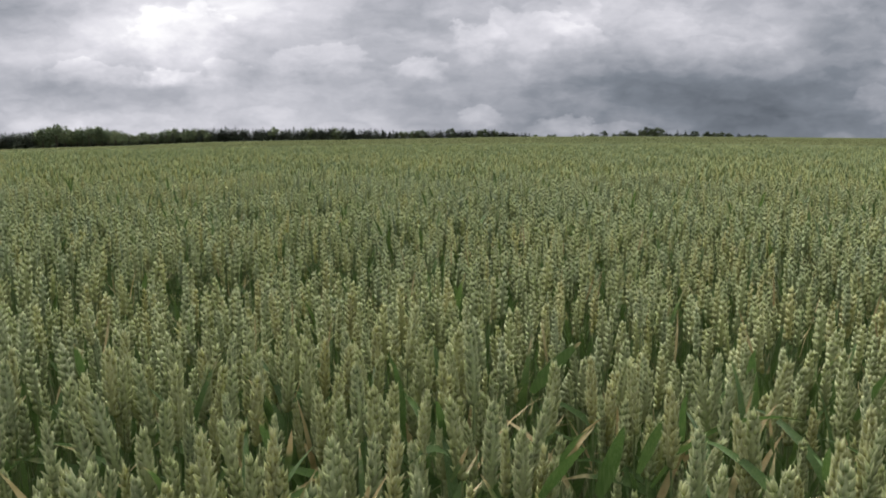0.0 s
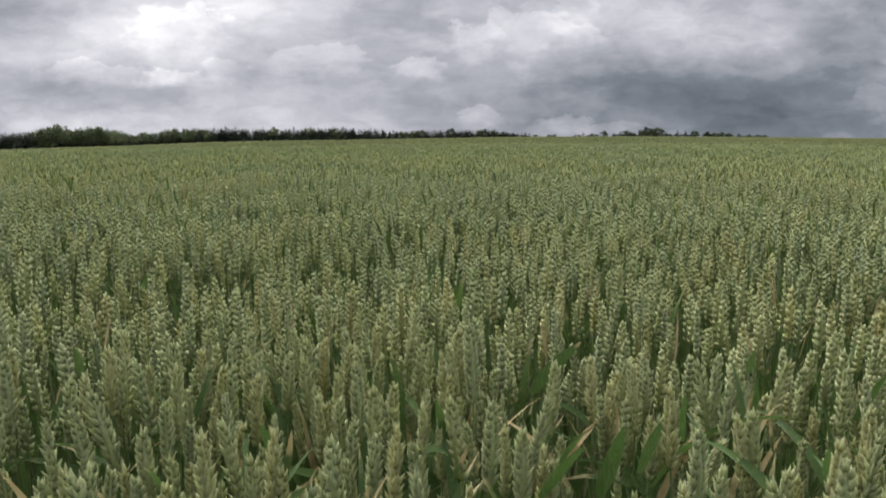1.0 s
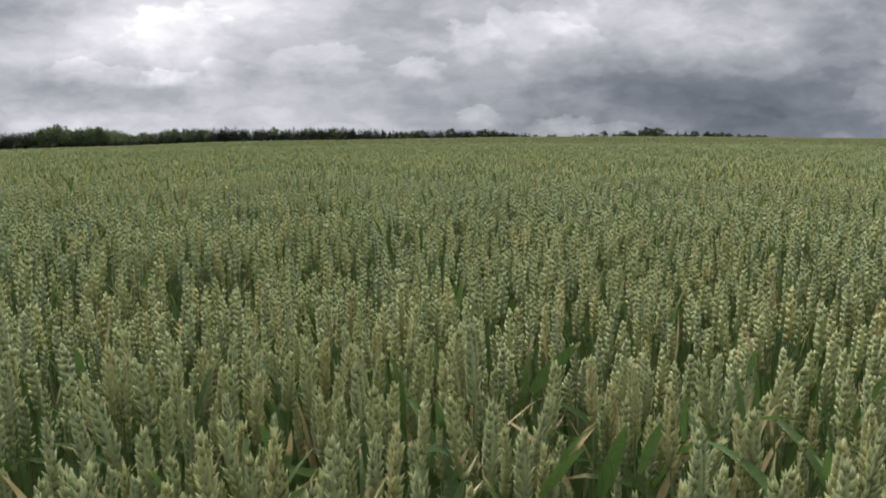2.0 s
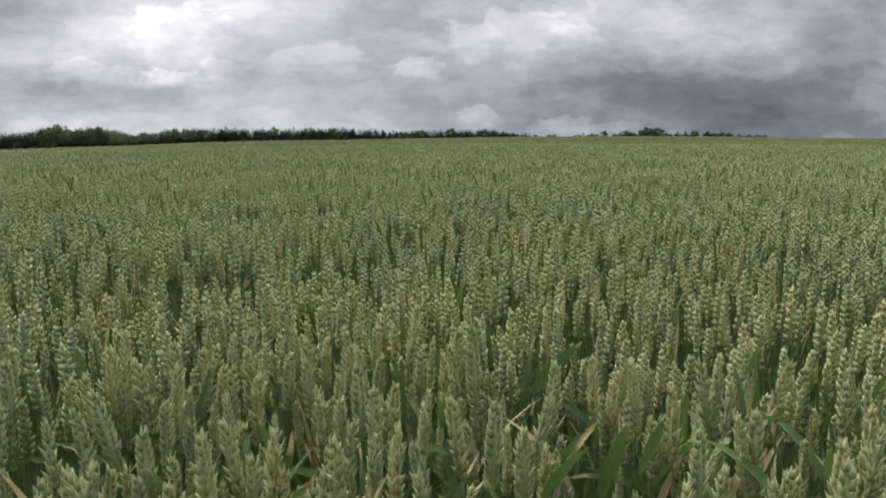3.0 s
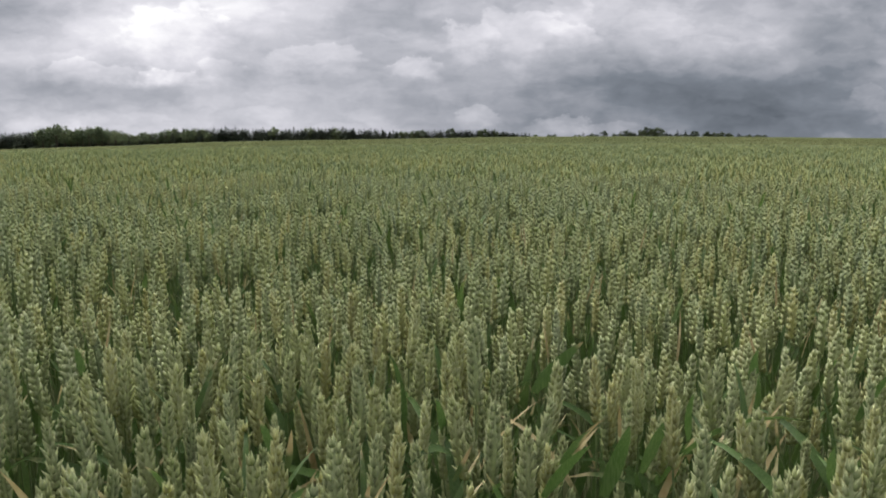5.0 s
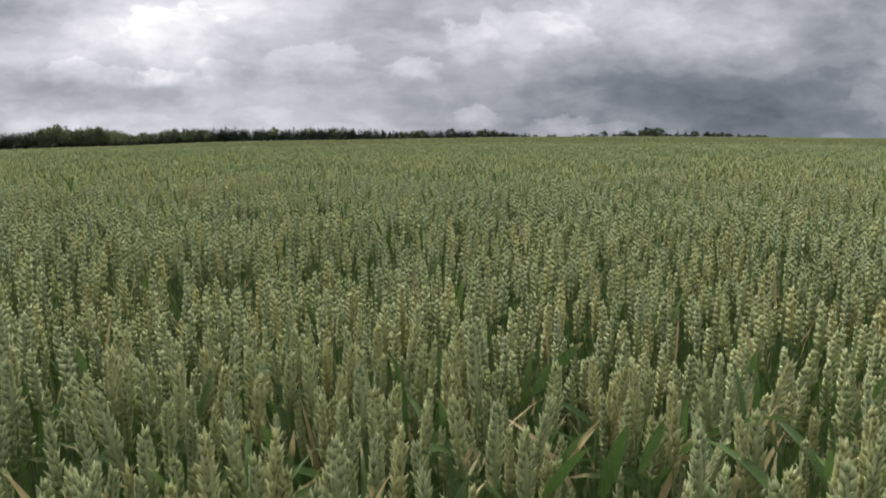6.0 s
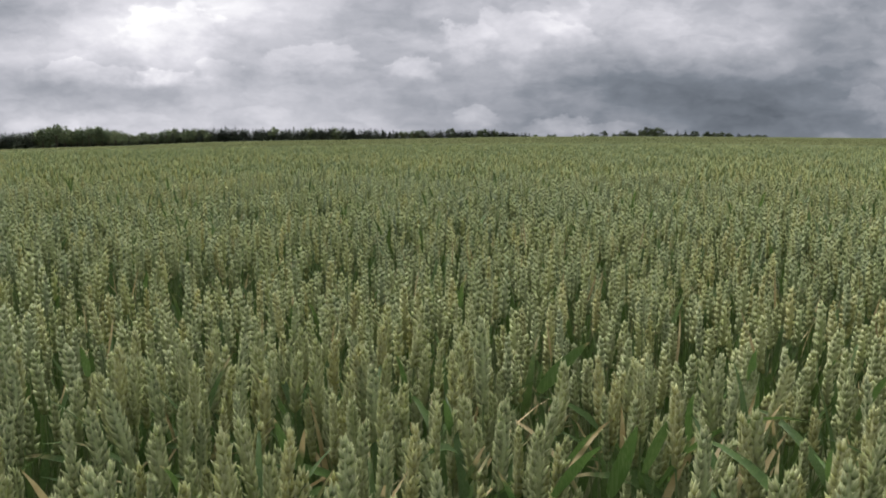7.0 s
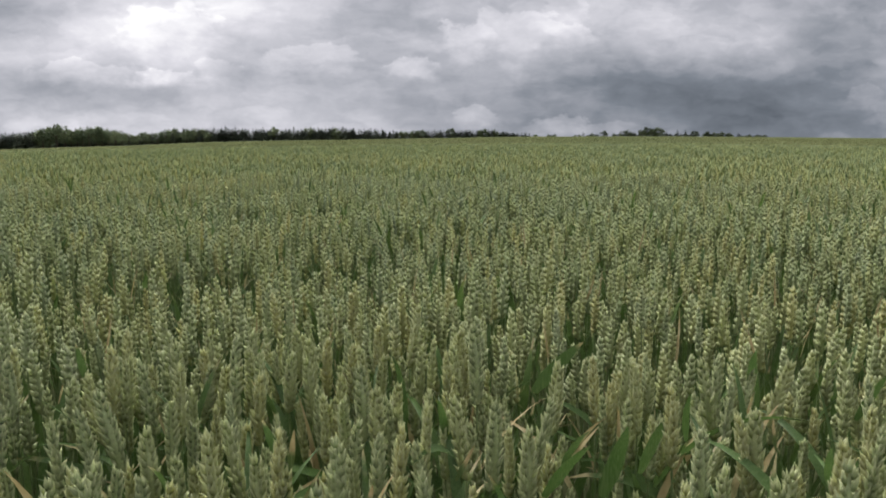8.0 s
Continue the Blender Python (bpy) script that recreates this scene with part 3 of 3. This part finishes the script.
def tufted(x, y):
    """Which of the places carry a plant: wheat stands in tufts, with gaps between them."""
    w = np.zeros(len(x))
    for k, (a, length) in enumerate(((0.3, 0.17), (1.4, 0.23), (2.2, 0.31), (2.9, 0.13), (0.9, 0.55))):
        w += np.sin((x * math.cos(a) + y * math.sin(a)) * 2 * math.pi / length + 1.9 * k + 1.5 * np.sin(3.1 * y - 2.3 * x + k))
    return rnd.random(len(x)) < np.clip(0.78 + 0.32 * w, 0.05, 1)


def well_spaced(x, y, gap, taken=()):
    keep, cells = [], {}
    for p in taken:
        cells.setdefault((int(p[0] // gap), int(p[1] // gap)), []).append(p)
    for i in range(len(x)):
        c = (int(x[i] // gap), int(y[i] // gap))
        if all((x[i] - p[0]) ** 2 + (y[i] - p[1]) ** 2 > gap * gap for a in (-1, 0, 1) for b in (-1, 0, 1) for p in cells.get((c[0] + a, c[1] + b), ())):
            cells.setdefault(c, []).append((x[i], y[i]))
            keep.append(i)
    return np.array(keep, int)


rnd = np.random.default_rng(42)
SWAYING = []   # things that the wind moves: object, resting pose, where it stands


def height_here(x, y):
    """How tall the crop stands: gentle waves of a few centimetres."""
    return CROP + 0.022 * np.sin(x * 2.3 + 1.0) * np.cos(y * 1.7) + 0.015 * np.sin(x * 5.1 - y * 3.3)


# plants that stand out: where the ear's tip is, and how far it leans, in degrees
EAR_TOP = 0.885
TALL_EARS = [
    (0.112, 0.777, 7), (-0.024, 0.741, 0), (0.019, 0.749, -1), (0.056, 0.724, 5), (0.070, 0.685, -5), (-0.077, 0.796, 0), (-0.045, 0.667, 3), (-0.092, 0.624, 2),
    (-0.111, 0.643, -2), (-0.233, 0.670, 0), (-0.203, 0.685, -2), (-0.366, 0.758, -9), (-0.301, 0.685, -8), (-0.421, 0.837, -8), (0.247, 0.777, -4), (0.316, 0.860, -7),
    (0.330, 0.827, 0), (0.293, 0.708, -12), (0.323, 0.708, 4), (0.242, 0.654, 2), (0.234, 0.600, -4), (0.431, 0.895, 14), (0.358, 0.630, 2), (0.341, 0.575, 3),
    (0.429, 0.692, 4), (0.191, 0.560, 0), (0.276, 0.557, -3), (-0.097, 0.848, 2), (-0.209, 0.948, 0), (-0.261, 0.948, -5), (-0.160, 0.656, 3), (-0.290, 0.555, -6)]
# broad leaves that show between the ears: foot, length, width, lean in degrees, whether the tip is dry
GREEN_LEAVES = [
    (0.134, 1.077, 0.769, 0.116, 0.028, 38, 1), (0.461, 1.040, 0.756, 0.109, 0.027, -16, 0), (0.169, 0.754, 0.765, 0.101, 0.023, 19, 0),
    (0.224, 0.797, 0.771, 0.093, 0.018, 16, 1), (0.099, 0.708, 0.787, 0.084, 0.016, 31, 0), (-0.261, 0.661, 0.800, 0.058, 0.012, -11, 1),
    (-0.180, 0.762, 0.800, 0.060, 0.014, -22, 1), (-0.223, 0.932, 0.789, 0.077, 0.011, -25, 1), (0.001, 0.834, 0.800, 0.058, 0.013, -7, 0),
    (0.289, 0.844, 0.790, 0.069, 0.013, -8, 0), (0.538, 0.920, 0.786, 0.081, 0.014, 26, 0), (0.391, 0.701, 0.800, 0.060, 0.016, -15, 0),
    (-0.535, 1.055, 0.800, 0.058, 0.016, -7, 1), (0.248, 0.694, 0.790, 0.067, 0.015, 10, 0)]
DRY_LEAVES = [
    (0.134, 0.797, 0.777, 0.090, 0.011, 24, 2), (-0.166, 0.738, 0.800, 0.058, 0.010, 10, 2), (0.364, 0.771, 0.809, 0.049, 0.005, -10, 2),
    (0.144, 0.897, 0.803, 0.058, 0.006, -19, 2), (0.008, 0.694, 0.812, 0.048, 0.007, 26, 2), (-0.070, 0.609, 0.829, 0.027, 0.006, 15, 2)]
BROAD_LEAVES = GREEN_LEAVES + DRY_LEAVES


def clear_of_leaves(x, y):
    """Leaves a gap in the crop before each broad leaf and outstanding ear."""
    ok = np.ones(len(x), bool)
    for lx, ly, lz, ln, wd, lean, dry in BROAD_LEAVES:
        tip = lx + ln * 0.8 * math.sin(radians(lean))
        for px in (lx, (lx + tip) / 2, tip):
            ok &= ~((np.abs(x / y - px / ly) < 0.5 * wd / ly + 0.006) & (y > ly - 0.2) & (y < ly + 0.015))
    # thinned spots: first bares dark leaves, outer two added to darken the lower corners
    for u0, u1, y0, y1 in ((0.20, 0.33, 0.45, 0.77), (0.42, 0.62, 0.45, 0.95), (-0.62, -0.46, 0.45, 0.9)):
        ok &= ~((x / y > u0) & (x / y < u1) & (y > y0) & (y < y1) & (np.arange(len(x)) % 5 > 1))
    for ex, ey, lean in TALL_EARS:
        ok &= ~((np.abs(x / y - ex / ey) < 0.013) & (y > ey - 0.11) & (y < ey + 0.01))
    return ok


def broad_leaf_plant(k, row):
    """A wheat plant whose flag leaf stands up broad and clear beside its ear."""
    lx, ly, lz, ln, wd, lean, dry = row
    root = new("wheat_plant")
    m = pose(lx, ly + 0.012, float(land(lx, ly)))
    root.matrix_basis = m
    h = lz - 0.12
    part("stem", mesh_from("stem", *stem_piece(h)[:2], STEM), root)
    e = EARS[k % 8]
    part("ear", mesh_from("ear", e[0], e[1], EAR, True, tip=e[2], tone=0.3 + 0.05 * (k % 7)), root, pose(0, 0, h, -4, -0.3 * lean, 40 * k))
    l = blade(ln, wd * 0.8, 1.5, 0.55 + 0.12 * (k % 3), 12, 0.5 - 0.35 * (k % 3))
    mat = (BLADE, BLADE_TIPPED, BLADE_DRY)[dry]
    label = ("broad dark green flag leaf", "green flag leaf with a dried tan tip", "dry straw-coloured flag leaf")[dry]
    part("leaf", mesh_from("leaf", l[0], l[1], mat, True, tip=l[2], tone=0.2 + 0.1 * (k % 6)), root, pose(0, -0.012, lz) @ pose(0, 0, 0, 0, lean, 0) @ pose(0, 0, 0, 0, 0, -90 + 25 * math.sin(k * 2.3)), label)
    tagged(root, "unripe green wheat plant with a broad upright flag leaf", "wheat", "wheat plants at the field's edge")
    SWAYING.append((root, m, lx, ly))


def near_plants():
    protos = []
    for k in range(12):
        mat = (BLADE, BLADE, BLADE_TIPPED, BLADE, BLADE_DRY, BLADE_TIPPED)[k % 6]
        protos.append(wheat_plant(k, (0.2, 0.42, 0.55, 0.7, 0.32, 0.85, 0.6, 0.22, 0.48, 0.75, 0.95, 0.4)[k], mat, k < 4))
    x, y = field_points(rnd, 0.46, 1.16, 37, 4200)
    keep = well_spaced(x, y, 0.0278, [(e[0], e[1]) for e in TALL_EARS])
    x, y = x[keep], y[keep]
    free = clear_of_leaves(x, y)
    x, y = x[free], y[free]
    order = np.argsort(np.hypot(x, y))[:290]
    reach = float(np.hypot(x[order], y[order]).max())
    for i, j in enumerate(order):
        px, py = float(x[j]), float(y[j])
        picked = i < 150 and i % 2 == 0
        k = random.randrange(4) if picked else 4 + random.randrange(8)
        top = float(height_here(px, py)) + random.gauss(-0.010, 0.027)
        lean, to = abs(random.gauss(0, 4.0)), random.uniform(0, 360)
        m = pose(px, py, float(land(px, py))) @ pose(0, 0, 0, 0, 0, to) @ pose(0, 0, 0, 0, lean, 0) @ pose(0, 0, 0, 0, 0, random.uniform(0, 360))
        size = top / 0.85
        src = protos[k]
        ob = src if src not in [s[0] for s in SWAYING] else copy_thing(src, m)
        ob.matrix_basis = m
        ob.scale = (size * 1.0, size * 1.0, size)
        SWAYING.append((ob, m, px, py))
    for i, (ex, ey, lean) in enumerate(TALL_EARS):
        src = protos[4 + i % 8]
        m = pose(ex - math.sin(radians(lean)) * EAR_TOP, ey, float(land(ex, ey)), 0, lean, 0)
        ob = copy_thing(src, m)
        ob.scale = (1.05, 1.05, EAR_TOP / 0.85 / math.cos(radians(lean)))
        SWAYING.append((ob, m, ex, ey))
    for i, row in enumerate(BROAD_LEAVES):
        broad_leaf_plant(i, row)
    for p in protos:
        if p not in [s[0] for s in SWAYING]:
            for o in (*p.children_recursive, p):
                bpy.data.objects.remove(o)
    return reach


def tones(x, y):
    return np.clip(rnd.normal(0.45, 0.22, len(x)) + 0.05 * ease(np.hypot(x, y), 2, 5), 0, 1)


def wheat_patch(x, y, ears, stem, leaf, leaf_share, name, label, origin=None, blades=1, skin=EAR):
    """A stand of wheat too dense to count, joined into one object."""
    n = len(x)
    ox, oy = origin or (0.0, 0.0)
    h = height_here(x, y) + rnd.normal(-0.010, 0.028, n) * np.interp(np.hypot(x, y), [3, 10], [1, 1.6])
    size = rnd.uniform(0.88, 1.12, n)
    lean, to, turn = np.abs(rnd.normal(0, 0.075, n)), rnd.uniform(0, 6.283, n), rnd.uniform(0, 6.283, n)
    g = land(x, y)
    tone = tones(x, y)
    root_h = h - 0.095 * size
    dx, dy = np.sin(lean) * np.cos(to) * root_h, np.sin(lean) * np.sin(to) * root_h
    bx, by, bz = x + dx - ox, y + dy - oy, g + root_h * np.cos(lean)
    sets, which = [], rnd.integers(0, len(ears), n)
    for k, e in enumerate(ears):
        s = which == k
        sets.append(spread(e, bx[s], by[s], bz[s], turn[s], lean[s] * 1.6, to[s], size[s], tone[s]))
    v, f, t, o = stack(sets)
    me = mesh_from("ears", v, f, skin, True, tip=t, tone=o)
    root = tagged(new(name, me), label, "wheat", kind="stuff")
    if stem is not None:
        v, f, t, o = spread(stem, x - ox, y - oy, g, turn, lean, to, root_h / 0.755, tone)
        tagged(part("stems", mesh_from("stems", v, f, STEM), root), kind="stuff")
    if leaf is not None:
        some = np.concatenate([np.nonzero(rnd.random(n) < leaf_share)[0] for _ in range(blades)])
        q = len(some)
        hz = rnd.uniform(0.40, 0.63, q) if blades > 1 else rnd.uniform(0.52, 0.7, q)
        v, f, t, o = spread(leaf, x[some] - ox, y[some] - oy, g[some] + hz, rnd.uniform(0, 6.283, q), rnd.uniform(0, 0.2, q), rnd.uniform(0, 6.28, q), rnd.uniform(0.7, 1.25, q), rnd.random(q))
        tagged(part("leaves", mesh_from("leaves", v, f, BLADE_TIPPED, True, tip=t, tone=o), root), kind="stuff")
    if blades > 1:
        # thin straws, dead leaves that stick out between the ears
        some = np.nonzero(rnd.random(n) < 0.07)[0]
        q = len(some)
        v, f, t, o = spread(STRAW, x[some] - ox, y[some] - oy, g[some] + rnd.uniform(0.70, 0.79, q), rnd.uniform(0, 6.283, q), rnd.uniform(0, 0.5, q), rnd.uniform(0, 6.28, q), rnd.uniform(0.6, 1.3, q), rnd.random(q))
        tagged(part("dead_leaves", mesh_from("dead_leaves", v, f, BLADE_DRY, True, tip=t, tone=o), root), kind="stuff")
    root.location = (ox, oy, 0)
    return root


def standing_wheat(edge):
    # near stand, in plots small enough to sway one by one
    x, y = field_points(rnd, edge - 0.05, 2.7, 37, 2500)
    keep = well_spaced(x, y, 0.0275, [(s[2], s[3]) for s in SWAYING])
    x, y = x[keep], y[keep]
    free = clear_of_leaves(x, y)
    x, y = x[free], y[free]
    full = tufted(x, y)
    x, y = x[full], y[full]
    r, a = np.hypot(x, y), np.degrees(np.arctan2(x, y))
    rings = (0.0, 1.45, 1.85, 2.25, 3.0)
    for k in range(4):
        cols = 6
        for j in range(cols):
            s = (r >= rings[k]) & (r < rings[k + 1]) & (np.clip(((a + 37) / 74 * cols).astype(int), 0, cols - 1) == j)
            if s.sum() < 5:
                continue
            o = (float(x[s].mean()), float(y[s].mean()))
            ob = wheat_patch(x[s], y[s], (EAR_MID, EAR_LOOSE, EAR_OUT, EAR_OUT)[k], stem_piece(0.755, 3), LEAF_MID, 0.55, "wheat_stand", "dense stand of unripe green wheat ears above narrow leaves", o, 2)
            SWAYING.append((ob, pose(o[0], o[1], 0), *o))
    far_label = "unripe grey-green wheat standing close further out in the field"
    stalk = tube([(0, 0, 0), (0, 0, 0.755)], [0.002, 0.0014], 3)
    for near, far, half, dens, ears, stem, leaf, share in ((2.65, 6.2, 36, 620, EAR_FAR, stalk, LEAF_MID, 0.3), (6.1, 14, 36, 400, [EAR_DOT], None, LEAF_FAR, 0.4), (13.8, 36, 36, 80, [EAR_SPECK], None, LEAF_FAR, 0.35), (35, 150, 36, 3.2, [EAR_CLUMP], None, None, 0)):
        x, y = field_points(rnd, near, far, half, dens)
        if far < 20:
            full = tufted(x, y)
            x, y = x[full], y[full]
        wheat_patch(x, y, ears, stem, leaf, share, "wheat_stand", far_label, skin=SHADED_EARS if far > 100 else EAR)
    # the crop goes on to both sides and behind the stand
    x, y = field_points(rnd, 0.5, 4.8, 180, 210)
    out = np.abs(np.degrees(np.arctan2(x, y))) > 36.5
    wheat_patch(x[out], y[out], [EAR_DOT], stalk, LEAF_FAR, 0.9, "wheat_stand", far_label)


edge = near_plants()
standing_wheat(edge)


# ---- wind ----
def gust(t, x, y):
    """How far the wind pushes an ear to the side, in metres, at t seconds."""
    d = math.hypot(x, y)
    u = x / max(y, 0.1)
    slow = 0.0022 * float(ease(t, 0.9, 4.0)) * (0.5 + 0.5 * float(ease(u, -0.3, 0.4)))
    first = 0.0055 * math.exp(-((t - 4.55) / 0.5) ** 2) * float(ease(u, -0.15, 0.35))
    rise = math.exp(-((t - 7.05) / (0.3)) ** 2)
    second = rise * (0.004 * math.exp(-((u + 0.34) / 0.26) ** 2) + 0.011 * (1 - float(ease(u, 0.05, 0.6)))) * math.exp(-max(d - 0.8, 0) / 0.8)
    near = math.exp(-max(d - 0.8, 0) / 0.8)
    before = -0.0035 * math.exp(-((t - 6.5) / 0.2) ** 2) * math.exp(-((u + 0.5) / 0.22) ** 2) * near
    last = (0.0018 * math.exp(-((t - 6.0) / 0.25) ** 2) + 0.0028 * float(ease(t, 7.5, 8.0))) * (1 - float(ease(u, 0.0, 0.35))) * near
    return slow + first + second + before + last


def sway(t, x, y, k):
    late = 0.25 + 0.75 * float(ease(t, 1.0, 3.5))
    flutter = 0.0007 * late * (math.sin(2.1 * t + 1.7 * k) + 0.7 * math.sin(4.3 * t + 2.9 * k))
    return gust(t - 0.04 * math.sin(k * 1.3), x, y) * (1 + 0.25 * math.sin(k * 2.7)) + flutter


def motions():
    times = [0.0, 0.5, 1.0, 1.5, 2.0, 2.5, 3.0, 3.5, 4.0, 4.3, 4.6, 5.0, 5.5, 6.0, 6.3, 6.5, 6.7, 6.85, 7.0, 7.15, 7.3, 7.5, 7.75, 8.0]
    for k, (ob, m, x, y) in enumerate(SWAYING):
        foot = Matrix.Translation(m.translation)
        rest = foot.inverted() @ m
        walk(ob, [(t, foot @ pose(0, 0, 0, math.degrees(-0.15 * sway(t, x, y, k + 5) / 0.8), math.degrees(sway(t, x, y, k) / 0.8), 0) @ rest) for t in times])
    walk(clouds, [(0.0, pose(11.5, 0, EYE)), (4.0, pose(0, 0, EYE)), (8.0, pose(-11.5, 0, EYE))])


motions()
